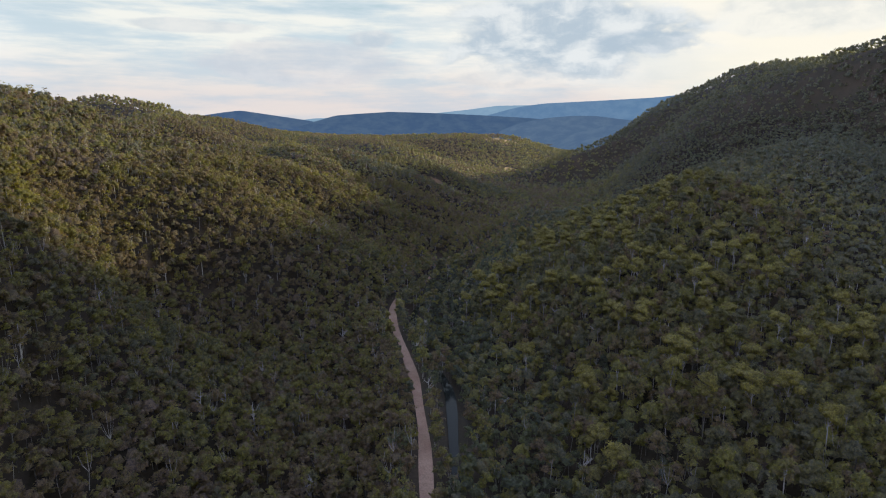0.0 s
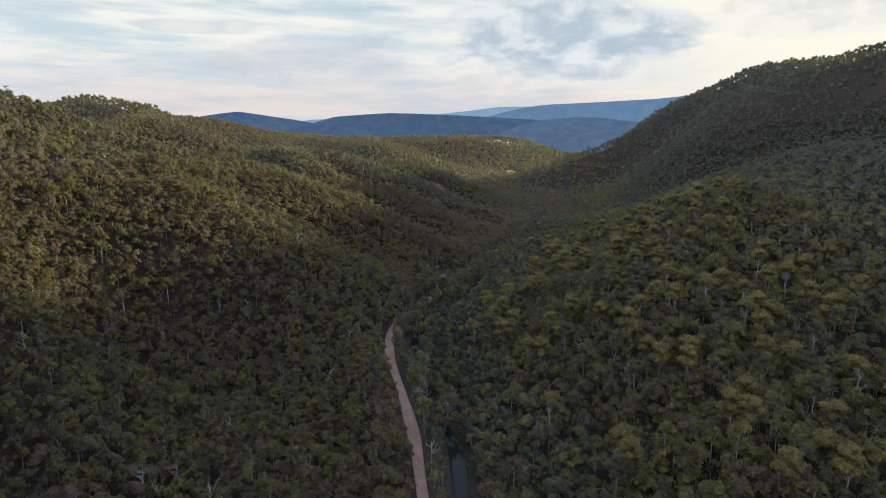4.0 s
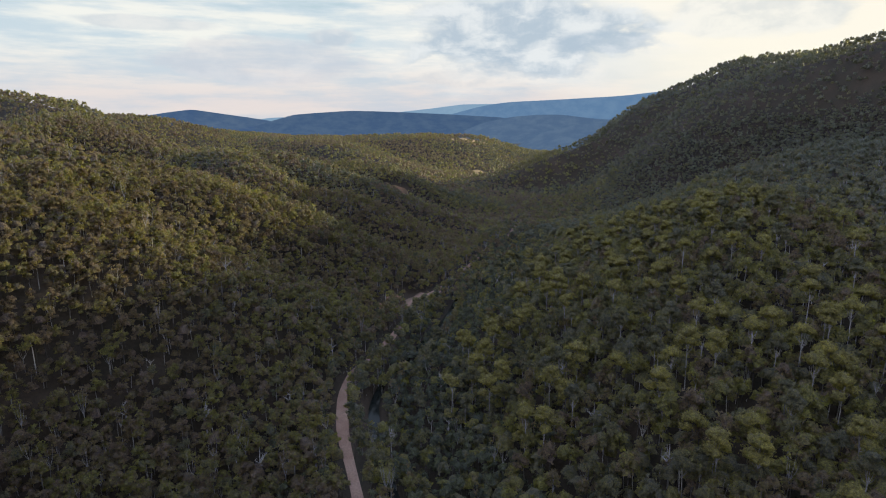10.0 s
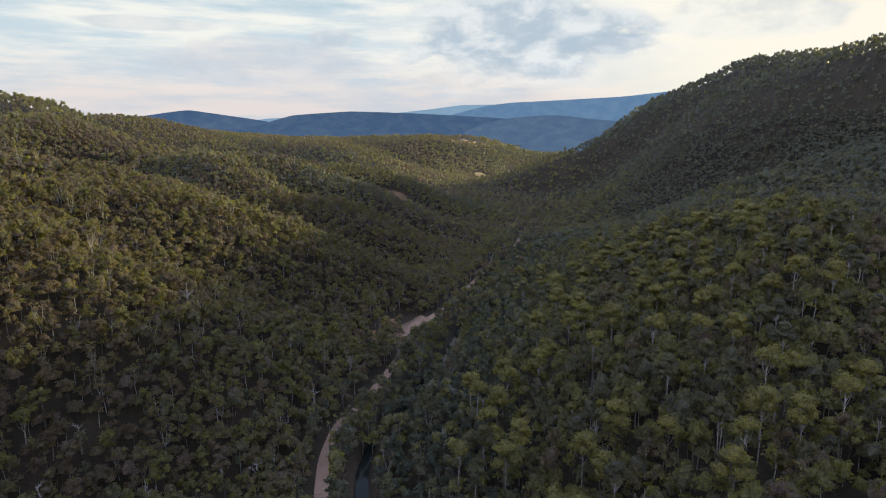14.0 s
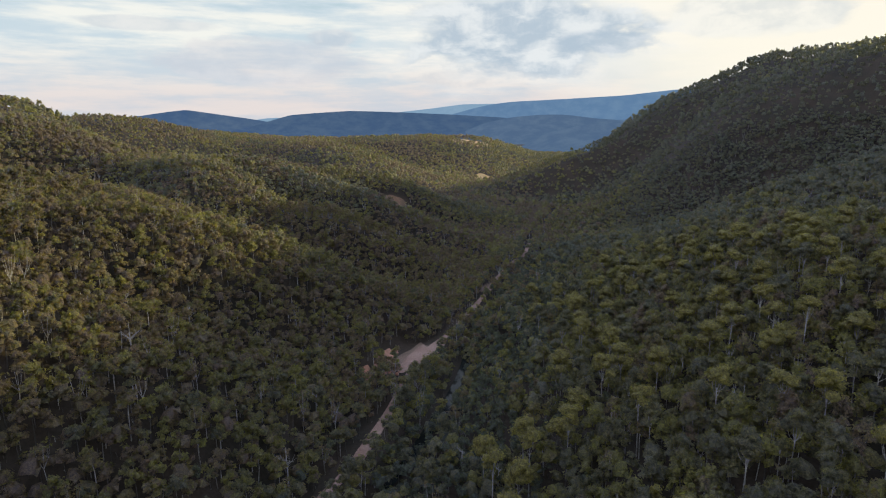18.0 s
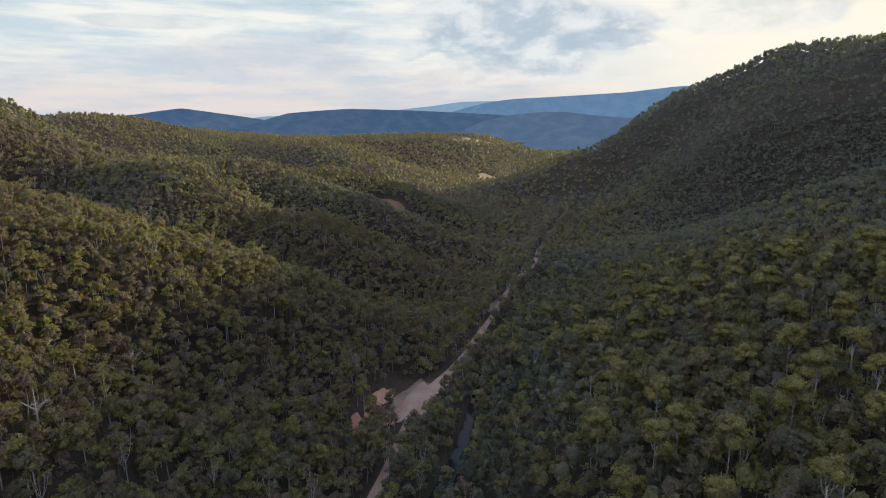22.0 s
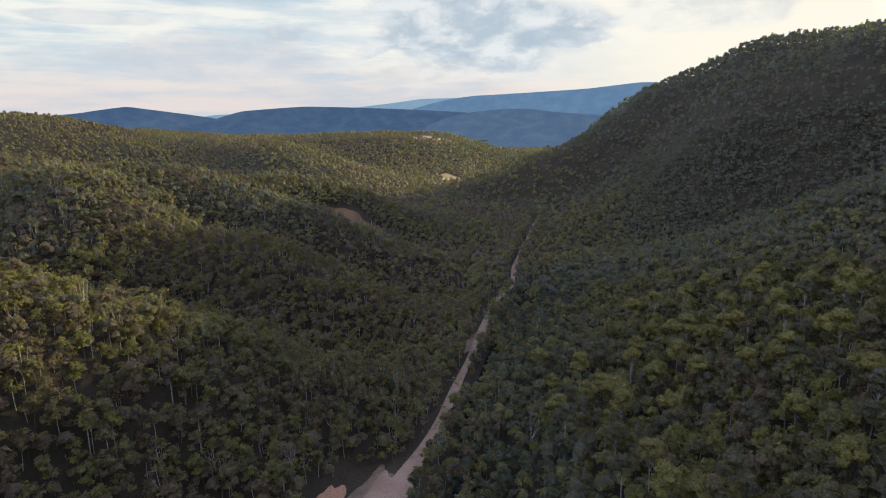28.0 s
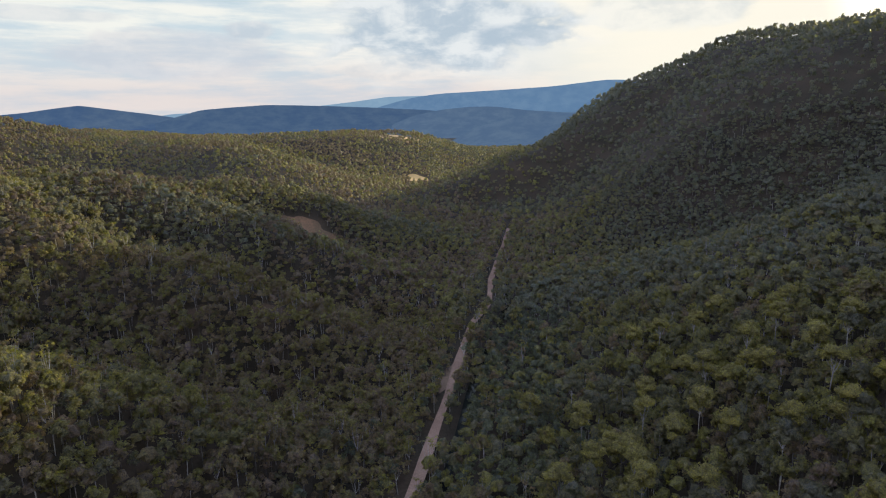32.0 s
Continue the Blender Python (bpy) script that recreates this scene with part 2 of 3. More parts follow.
# ---- the lie of the land ----
FLOOR = (-9.24, -0.0265, -32.7)  # height, fall a metre, lowest plain
EAST_HILLS = [  # mountain side: centre x, centre y, height, half width, half length, turn
    (830, 971, 237.8, 182, 407, 35),  # mountain crest
    (389, 623, 101.7, 104, 245, -24),  # slope under it
    (427, 1017, 68.5, 86, 201, -30),  # lower shoulder
    (568, 292, 158.5, 40, 356, 0),  # south ridge, out of view, shaped to cast the valley's shade
    (615, 800, 71.1, 85, 193, 44),  # saddle
    (593, 709, 118.5, 43, 40, -15),  # unseen hill beside the south ridge, added to shade the west slopes
    (175, 433, 35.3, 52, 85, -19),  # east bench
    (355, 827, -48.5, 90, 62, -25),  # hollow under the mountain
    (209, 627, 14.7, 53, 101, -25),  # east rise
    (83, 381, 13.5, 28, 149, 9),  # creek bench
    (585, 592, 70.3, 45, 101, 2),  # unseen rise on the south ridge, added to shade the near valley
]
WEST_HILLS = [  # spur side
    (-192, 556, 74.9, 109, 50, 15),  # near spur
    (-300, 29, 318.9, 77, 191, -12),  # west flank
    (-379, 606, 124.4, 79, 288, 8),  # spur crest
    (-606, 1102, 131.2, 226, 86, -36),  # left hump
    (-169, 903, 74.2, 139, 69, 24),  # bare knoll ridge
    (-175, 719, 61.9, 52, 77, -7),  # gully side
    (-31, 835, 35.2, 65, 28, -14),  # knoll
    (-143, 493, 36.9, 109, 28, 30),  # spur face
    (-1, 537, -15.0, 38, 28, 4),  # creek bend
    (-61, 694, 14.3, 28, 96, 1),  # foot of the knoll
    (-100, 649, -11.2, 107, 31, -11),  # gully behind the spur
    (-105, 716, 15.6, 50, 40, 11),  # knoll apron
    (-134, 413, 54.8, 67, 48, 19),  # spur shoulder
    (-233, 785, 22.3, 71, 28, -10),  # hump flank
    (-158, 301, -24.8, 55, 35, 2),  # gully mouth
    (-25, 706, 31.9, 56, 28, -31),  # knoll toe
    (-61, 1003, 2.6, 90, 88, 0),  # knoll back
    (-355, 457, 19.9, 79, 28, -4),  # west saddle
    (-19, 955, 19.1, 53, 33, 0),  # rise behind the knoll
    (-21, 516, 9.0, 11, 26, -18),  # bank of the cutting
]
FAR_HILLS = [  # plateau and beyond
    (434, 1386, 65.2, 122, 76, -80),  # knob at its foot
    (-656, 1532, 137.3, 205, 268, -6),  # far left hump
    (59, 2046, 80.7, 381, 227, 8),  # plateau
    (-805, 2383, 95.3, 476, 348, 35),  # far plateau
    (395, 1696, -81.0, 121, 318, -6),  # valley beyond the mountain
    (899, 1595, 212.0, 252, 256, -7),  # far ridge
    (294, 1284, 61.0, 94, 45, -18),  # toe
    (-152, 1459, 74.7, 111, 248, 24),  # plateau slope
    (245, 2251, 23.4, 94, 91, 0),  # grassy rise
]
HILLS = EAST_HILLS + WEST_HILLS + FAR_HILLS

ROAD_PTS = [(2, -150), (-2, 60), (-5, 168), (-7, 205), (-13, 258), (-21, 300), (-29, 336), (-33, 372), (-31, 398), (-22, 414), (-11, 452), (-3, 487),
            (7, 520), (19, 547), (32, 576), (46, 616), (58, 648), (74, 696), (90, 740), (110, 775), (128, 838), (150, 900), (180, 980), (215, 1080)]
CREEK_PTS = [(12, -150), (8, 60), (4, 200), (4, 227), (3, 255), (-6, 289), (-16, 333), (-19, 366), (-16, 392), (0, 430), (19, 479), (29, 521), (44, 584),
             (60, 628), (70, 655), (97, 718), (122, 775), (142, 838), (166, 900), (198, 980), (238, 1080)]
CLEARINGS = [(-12, 909, 25, 17), (180, 1590, 30, 62), (182, 2085, 66, 80), (-60, 2140, 60, 45)]  # x, y, half sizes


def line_x(points):
    """x along a winding line as a smooth function of y."""
    ys = np.arange(-150.0, 1081.0, 2.0)
    xs = np.interp(ys, [b for a, b in points], [a for a, b in points])
    k = np.hanning(17)
    xs = np.convolve(np.pad(xs, 8, mode="edge"), k / k.sum(), mode="valid")
    return lambda y: np.interp(y, ys, xs)


road_x, creek_x = line_x(ROAD_PTS), line_x(CREEK_PTS)


def road_z(y):
    return -0.02 * (np.minimum(y, 1100) - 168)


def smooth(v, lo, hi):
    k = np.clip((v - lo) / (hi - lo), 0, 1)
    return k * k * (3 - 2 * k)


def land(x, y):
    """Height of the bare ground."""
    x, y = np.asarray(x, float), np.asarray(y, float)
    z = FLOOR[2] + 10 * np.logaddexp(0, (FLOOR[0] + FLOOR[1] * y - FLOOR[2]) / 10)
    for cx, cy, a, sx, sy, turn in HILLS:
        c, s = math.cos(radians(turn)), math.sin(radians(turn))
        z = z + a * np.exp(-0.5 * (((x - cx) * c + (y - cy) * s) / sx) ** 2 - 0.5 * (((y - cy) * c - (x - cx) * s) / sy) ** 2)
    rough = np.sin(x / 31 + 1.7 * np.sin(y / 57)) + np.sin(y / 37 + 1.3 * np.sin(x / 43 + 2)) + 0.6 * np.sin((x + y) / 19 + np.sin(y / 23))
    z = z + 1.2 * rough * smooth(z, 0, 60)
    ends = 1 - smooth(y, 980, 1080)
    off = np.abs(x - road_x(y))
    z = z + (road_z(y) - z) * ends * (1 - smooth(off, 5, 30))
    wet = np.abs(x - creek_x(y))
    return z + (road_z(y) - 4.2 - z) * ends * (1 - smooth(wet, 2.2, 7.5))


def mesh_of(name, verts, faces, mat, flat=False, tint=None):
    """A mesh from arrays of places and of triangles or quads."""
    verts, faces = np.asarray(verts, np.float32), np.asarray(faces, np.int32)
    me = bpy.data.meshes.new(name)
    me.vertices.add(len(verts))
    me.vertices.foreach_set("co", verts.ravel())
    k = faces.shape[1]
    me.loops.add(faces.size)
    me.loops.foreach_set("vertex_index", faces.ravel())
    me.polygons.add(len(faces))
    me.polygons.foreach_set("loop_start", np.arange(0, faces.size, k, dtype=np.int32))
    me.polygons.foreach_set("loop_total", np.full(len(faces), k, np.int32))
    me.polygons.foreach_set("use_smooth", np.full(len(faces), not flat))
    me.materials.append(mat)
    if tint is not None:
        me.attributes.new("tint", "FLOAT", "POINT").data.foreach_set("value", np.asarray(tint, np.float32))
    me.update(calc_edges=True)
    return me


def sheet(xs, ys, height, lift=0.0):
    gx, gy = np.meshgrid(xs, ys)
    v = np.column_stack([gx.ravel(), gy.ravel(), height(gx, gy).ravel() + lift])
    i = np.arange(len(xs) * len(ys)).reshape(len(ys), len(xs))
    return v, np.stack([i[:-1, :-1], i[:-1, 1:], i[1:, 1:], i[1:, :-1]], -1).reshape(-1, 4)


def grow(near, far, step, factor):
    out = [near]
    while out[-1] < far:
        step *= factor
        out.append(out[-1] + step)
    return np.array(out)


side = grow(260, 4700, 5, 1.09)
gx = np.concatenate([-side[::-1], np.arange(-256, 260, 4.0), side])
gy = np.concatenate([-grow(40, 1500, 8, 1.15)[::-1], np.arange(-36, 900, 4.0), grow(900, 4700, 6, 1.05)])
tagged(new("ground", mesh_of("ground", *sheet(gx, gy, land), LITTER)), "brown leaf-littered forest floor over steep valley sides", "ground", kind="structure")


def strip(name, centre, half, z, y0, y1, mat, step=4.0, across=5):
    """A winding band laid on the land; half gives its half width."""
    ys = np.arange(y0, y1, step)
    u = np.linspace(-1, 1, across)
    x = centre(ys)[:, None] + half(ys)[:, None] * u
    y = np.repeat(ys[:, None], across, 1)
    v = np.column_stack([x.ravel(), y.ravel(), z(x, y).ravel()])
    i = np.arange(v.shape[0]).reshape(len(ys), across)
    return mesh_of(name, v, np.stack([i[:-1, :-1], i[:-1, 1:], i[1:, 1:], i[1:, :-1]], -1).reshape(-1, 4), mat)


def road_half(y):
    return 2.15 + 0.35 * np.sin(y / 13) + 3.0 * np.exp(-((y - 528) / 22) ** 2)


tagged(new("road", strip("road", road_x, road_half, lambda x, y: np.maximum(land(x, y), road_z(y)) + 0.45, -140, 1060, GRAVEL)),
       "winding unsealed pinkish gravel road along the creek", "road", kind="structure")
tagged(new("water", strip("water", creek_x, lambda y: 2.0 + 0.4 * np.sin(y / 17) + 0.8 * np.exp(-((y - 480) / 28) ** 2), lambda x, y: road_z(y) - 3.0, -140, 1060, WATER)),
       "narrow dark still creek between wooded banks", "creek", kind="structure")
def patch(name, label, cat, cx, cy, half_x, half_y, turn, mat, lift, seed):
    """An irregular patch of bare ground that follows the land."""
    rng = np.random.default_rng(seed)
    ph = rng.uniform(0, 6.28, 4)
    ang, rad = np.linspace(0, 2 * np.pi, 40, endpoint=False), np.linspace(0, 1, 8)
    edge = 1 + 0.18 * np.sin(2 * ang + ph[0]) + 0.14 * np.sin(3 * ang + ph[1]) + 0.10 * np.sin(5 * ang + ph[2]) + 0.06 * np.sin(9 * ang + ph[3])
    u, w = (rad[:, None] * edge * np.cos(ang)) * half_x, (rad[:, None] * edge * np.sin(ang)) * half_y
    c, n = math.cos(radians(turn)), math.sin(radians(turn))
    x, y = cx + u * c - w * n, cy + u * n + w * c
    v = np.column_stack([x.ravel(), y.ravel(), (land(x, y) + lift * (1 - 0.35 * rad[:, None] ** 8)).ravel()])
    i = np.arange(320).reshape(8, 40)
    j = np.roll(i, -1, 1)
    f = np.stack([i[:-1], i[1:], j[1:], j[:-1]], -1).reshape(-1, 4)
    return tagged(new(name, mesh_of(name, v, f, mat)), label, cat, kind="structure")


KNOLL = two_tone("bare_knoll", (0.17, 0.098, 0.060), (0.105, 0.072, 0.045), 0.09, 0.95, 0.7)
SLOPE = two_tone("bare_slope", (0.105, 0.068, 0.047), (0.066, 0.050, 0.036), 0.12, 0.95, 0.9)
for k, (cx, cy, wide, deep) in enumerate(CLEARINGS):
    patch("paddock", "clearing of dry straw-coloured grass among trees", "paddock", cx, cy, wide, deep, 0, DRY_GRASS if k else KNOLL, 0.4, 20 + k)
VERGE = two_tone("dirt_verge", (0.20, 0.135, 0.10), (0.14, 0.10, 0.072), 0.12, 0.95, 1.4)
patch("ground_slope", "bare brown soil between scattered trees", "bare slope", -22, 693, 14, 8, 10, SLOPE, 0.4, 31)
patch("ground_slope", "bare brown soil between scattered trees", "bare slope", -58, 688, 9, 6, 0, SLOPE, 0.4, 32)
patch("ground_verge", "trampled brown dirt and dry grass beside the road", "verge", -2, 520, 9, 28, -22, VERGE, 0.35, 3)
patch("ground_verge", "trampled brown dirt beside the road", "verge", 62, 668, 4.0, 26, -27, VERGE, 0.3, 4)
patch("pavement", "pinkish gravel pull-off widening the road", "pull-off", 3.5, 522, 5.2, 22, -24, GRAVEL, 0.8, 8)
patch("ground_cutting", "bare red earth cutting above the road", "earth bank", -13, 522, 3.6, 13, -18, RED_EARTH, 0.7, 5)
patch("ground_cutting", "bare red earth scar in the bank", "earth bank", -21.5, 497, 2.6, 7, -15, RED_EARTH, 0.6, 6)

# ---- far ranges ----
def far_range(name, label, a0, a1, far, peaks, mat, seed):
    """A long wooded ridge at the given distance; peaks: azimuth and degrees above the eye."""
    rng = np.random.default_rng(seed)
    az = np.radians(np.linspace(a0, a1, 240))
    top = np.interp(np.degrees(az), [a for a, e in peaks], [e for a, e in peaks])
    k = np.hanning(13)
    top = np.convolve(np.pad(top, 6, mode="edge"), k / k.sum(), mode="valid")
    wob = sum(np.sin(az * f + rng.uniform(0, 6)) / f ** 0.8 for f in (90, 170, 330, 620, 1100, 1900)) * 0.55
    crest = EYE + far * np.tan(np.radians(top)) + wob * far / 1000 * 1.6
    rows, fr = [], np.linspace(0, 1, 10)
    for k, f in enumerate(fr):
        gully = 18 * f * np.sin(az * 90 + 3 * np.sin(az * 37)) * (1 - f)
        r = far - 500 * f + gully
        z = crest + (-70 - crest) * f ** 0.8 + 0.3 * gully
        rows.append(np.column_stack([r * np.sin(az), r * np.cos(az), z]))
    v = np.concatenate(rows)
    i = np.arange(len(v)).reshape(10, 240)
    f = np.stack([i[:-1, :-1], i[1:, :-1], i[1:, 1:], i[:-1, 1:]], -1).reshape(-1, 4)
    return tagged(new(name, mesh_of(name, v, f, mat)), label, "mountain range", kind="structure")


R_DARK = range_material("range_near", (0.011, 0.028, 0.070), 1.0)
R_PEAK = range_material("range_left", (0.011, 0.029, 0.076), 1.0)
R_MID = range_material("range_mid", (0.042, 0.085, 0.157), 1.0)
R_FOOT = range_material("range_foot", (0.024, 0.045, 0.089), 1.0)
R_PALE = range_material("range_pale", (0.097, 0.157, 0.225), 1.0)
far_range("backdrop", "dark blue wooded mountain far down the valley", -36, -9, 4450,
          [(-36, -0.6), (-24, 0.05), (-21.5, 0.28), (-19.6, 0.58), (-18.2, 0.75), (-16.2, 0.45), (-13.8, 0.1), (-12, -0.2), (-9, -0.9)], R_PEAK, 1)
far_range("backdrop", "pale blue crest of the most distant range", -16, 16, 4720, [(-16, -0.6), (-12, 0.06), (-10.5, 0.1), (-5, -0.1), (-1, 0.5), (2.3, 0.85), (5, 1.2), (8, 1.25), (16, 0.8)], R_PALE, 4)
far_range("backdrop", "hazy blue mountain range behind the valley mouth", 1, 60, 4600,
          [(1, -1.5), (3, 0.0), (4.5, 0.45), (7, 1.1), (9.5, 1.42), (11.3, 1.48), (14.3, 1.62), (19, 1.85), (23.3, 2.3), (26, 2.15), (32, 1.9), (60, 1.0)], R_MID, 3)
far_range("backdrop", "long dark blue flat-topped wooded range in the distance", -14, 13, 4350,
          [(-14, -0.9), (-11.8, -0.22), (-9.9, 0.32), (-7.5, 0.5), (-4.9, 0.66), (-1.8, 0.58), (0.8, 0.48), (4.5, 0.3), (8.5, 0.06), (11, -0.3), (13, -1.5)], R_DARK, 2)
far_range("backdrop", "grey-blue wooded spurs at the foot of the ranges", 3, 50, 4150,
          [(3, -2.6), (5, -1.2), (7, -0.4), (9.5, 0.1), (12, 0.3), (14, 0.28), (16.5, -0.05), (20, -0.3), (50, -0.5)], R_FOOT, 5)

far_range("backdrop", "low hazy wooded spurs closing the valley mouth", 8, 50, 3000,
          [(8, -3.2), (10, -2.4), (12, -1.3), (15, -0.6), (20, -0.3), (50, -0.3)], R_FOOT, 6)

# ---- trees ----
PHI = (1 + 5 ** 0.5) / 2
ICO_V = np.array([(-1, PHI, 0), (1, PHI, 0), (-1, -PHI, 0), (1, -PHI, 0), (0, -1, PHI), (0, 1, PHI), (0, -1, -PHI), (0, 1, -PHI), (PHI, 0, -1), (PHI, 0, 1), (-PHI, 0, -1), (-PHI, 0, 1)]) / (1 + PHI ** 2) ** 0.5
_b = bmesh.new()
for p in ICO_V:
    _b.verts.new(p)
bmesh.ops.convex_hull(_b, input=_b.verts)
_b.verts.index_update()
ICO_V, ICO_F = np.array([v.co[:] for v in _b.verts]), np.array([[v.index for v in f.verts] for f in _b.faces])
_b.free()
DOME_V = np.array([(0.6 * math.cos(k * math.pi / 2), 0.6 * math.sin(k * math.pi / 2), 0.8) for k in range(4)] + [(math.cos(math.pi * (k + 0.5) / 2), math.sin(math.pi * (k + 0.5) / 2), -0.2) for k in range(4)])
DOME_F = np.array([(0, 1, 2), (0, 2, 3)] + [t for k in range(4) for t in ((k, 4 + k, (k + 1) % 4), ((k + 1) % 4, 4 + k, 4 + (k + 1) % 4))])


def finer(v, f):
    """Split each triangle in four and round it."""
    mid, out, v = {}, [], [tuple(p) for p in v]

    def half(a, b):
        k = (min(a, b), max(a, b))
        if k not in mid:
            m = (np.array(v[a]) + v[b]) / 2
            v.append(tuple(m / np.linalg.norm(m)))
            mid[k] = len(v) - 1
        return mid[k]
    for a, b, c in f:
        ab, bc, ca = half(a, b), half(b, c), half(c, a)
        out += [(a, ab, ca), (b, bc, ab), (c, ca, bc), (ab, bc, ca)]
    return np.array(v), np.array(out)


ICO2_V, ICO2_F = finer(ICO_V, ICO_F)


class Bits:
    """Gathers pieces of geometry into one mesh."""

    def __init__(self):
        self.v, self.f, self.t, self.n = [], [], [], 0

    def put(self, v, f, tint=0.0):
        self.v.append(v), self.f.append(f + self.n), self.t.append(np.zeros(len(v)) + tint)
        self.n += len(v)

    def arrays(self):
        return np.concatenate(self.v), np.concatenate(self.f), np.concatenate(self.t)


def tube(a, b, ra, rb, sides):
    a, b = np.array(a, float), np.array(b, float)
    d = (b - a) / np.linalg.norm(b - a)
    e = np.cross(d, (0.3, 0.9, 0.1))
    e /= np.linalg.norm(e)
    g = np.cross(d, e)
    ang = np.linspace(0, 2 * np.pi, sides, endpoint=False)
    ring = np.cos(ang)[:, None] * e + np.sin(ang)[:, None] * g
    v = np.concatenate([a + ring * ra, b + ring * rb])
    i, j = np.arange(sides), (np.arange(sides) + 1) % sides
    return v, np.concatenate([np.column_stack([i, j, j + sides]), np.column_stack([i, j + sides, i + sides])])


def crown_plan(rng, height, reach, count, low):
    """Where the leaf clumps of a crown sit: a broken dome on spreading limbs."""
    if count == 1:
        return [(np.array([0, 0, height * 0.77]), reach)]
    spots = []
    for k in range(count):
        a = 2.4 * k + rng.uniform(-0.5, 0.5)
        r = reach * ((k + 0.4) / count) ** 0.6 * rng.uniform(0.75, 1.1) * 0.72
        z = height * (1 - (1 - low) * (0.12 + 0.66 * (r / reach) ** 1.2 + rng.uniform(-0.08, 0.22)))
        spots.append((np.array([r * math.cos(a), r * math.sin(a), z]), reach * rng.uniform(0.42, 0.60) * (1.3 if count == 3 else 1.0)))
    return spots


def leaf_flakes(bits, rng, spot, size, count, flake, tall):
    """Sprays of leaves over and through one clump of a crown, most of them near its upper skin."""
    way = rng.normal(size=(count, 3))
    way /= np.linalg.norm(way, axis=1)[:, None]
    way[:, 2] = np.where(way[:, 2] < -0.25, -way[:, 2], way[:, 2])
    at = spot + way * size * np.array([1, 1, tall]) * rng.uniform(0.82, 1.14, (count, 1))
    out = way + rng.normal(size=(count, 3)) * 0.5 + np.array([0, 0, 0.35])
    out /= np.linalg.norm(out, axis=1)[:, None]
    a = np.cross(out, rng.normal(size=(count, 3)))
    a /= np.linalg.norm(a, axis=1)[:, None]
    b = np.cross(out, a)
    s = flake * rng.uniform(0.6, 1.3, (count, 1))
    v = np.stack([at - a * s * 0.6 - b * s * 0.4, at + a * s * rng.uniform(0.45, 0.75, (count, 1)) - b * s * 0.4, at + b * s * rng.uniform(0.5, 0.9, (count, 1))], 1).reshape(-1, 3)
    bits.put(v, np.arange(count * 3).reshape(-1, 3), np.repeat(rng.uniform(-0.08, 0.08) + rng.uniform(-0.05, 0.05, count), 3))


def clump(leaf, rng, spot, size, level, tall):
    """One broken mass of leaves: a small dense heart and many loose sprays round it."""
    bv, bf = ((ICO2_V, ICO2_F), (DOME_V, DOME_F), (DOME_V, DOME_F), (DOME_V, DOME_F))[level]
    v = bv * (size * rng.uniform(0.6, 1.08, (len(bv), 1)) * (0.86, 0.9, 1.0, 1.0)[level]) * np.array([1.0, 1.0, tall])
    v += rng.normal(size=v.shape) * size * 0.08
    leaf.put(v + spot, bf, rng.uniform(-0.07, 0.07))
    leaf_flakes(leaf, rng, spot, size, (44, 11, 3, 2)[level], (0.55, 0.8, 1.2, 2.0)[level], tall)


def make_tree(seed, height, reach, clumps, low, level, limbs=1):
    """Arrays of a crown and of the wood. level 0: a tree of its own, 1: near forest, 2: middle forest, 3: far forest."""
    rng = np.random.default_rng(seed)
    leaf, wood = Bits(), Bits()
    spots = crown_plan(rng, height, reach, clumps, low)
    for spot, size in spots:
        clump(leaf, rng, spot, size, level, (0.8, 0.9, 0.95, 1.15)[level])
    bend = rng.uniform(-0.05, 0.05, 2) * height
    fork = np.array([bend[0], bend[1], height * (low + 0.12)])
    if level < 3:
        wood.put(*tube((0, 0, -1), fork, 0.011 * height + 0.03, 0.008 * height + 0.02, 3))
        for spot, size in spots[: (99, limbs, 0)[level]]:
            wood.put(*tube(fork, spot, 0.007 * height, 0.02 + 0.002 * height, 3))
    return leaf.arrays(), wood.arrays()[:2] if wood.n else (np.zeros((0, 3)), np.zeros((0, 3), int))


def make_sparse(seed, height, reach):
    """A thin half-bare tree: pale forked limbs and a few tufts of leaves at their ends."""
    rng = np.random.default_rng(seed)
    leaf, wood = Bits(), Bits()
    fork = np.array([rng.uniform(-0.7, 0.7), rng.uniform(-0.7, 0.7), height * rng.uniform(0.35, 0.5)])
    wood.put(*tube((0, 0, -1), fork, 0.14, 0.10, 3))
    for k in range(5):
        a, r = 1.256 * k + rng.uniform(-0.5, 0.5), reach * rng.uniform(0.35, 1.0)
        tip = np.array([r * math.cos(a), r * math.sin(a), height * rng.uniform(0.72, 1.0)])
        knee = fork + (tip - fork) * np.array([0.6, 0.6, 0.4])
        wood.put(*tube(fork, knee, 0.075, 0.05, 3)), wood.put(*tube(knee, tip, 0.05, 0.02, 3))
        leaf_flakes(leaf, rng, tip, 1.0, 6, 0.7, 0.7)
    return leaf.arrays(), wood.arrays()[:2]


def scatter(rng, x0, x1, y0, y1, gap):
    """Jittered places, about gap apart."""
    gx, gy = np.meshgrid(np.arange(x0, x1, gap), np.arange(y0, y1, gap * 0.9))
    gx = gx + (np.arange(gx.shape[0]) % 2)[:, None] * gap * 0.5
    p = np.column_stack([gx.ravel(), gy.ravel()])
    return p + rng.uniform(-0.46, 0.46, p.shape) * gap


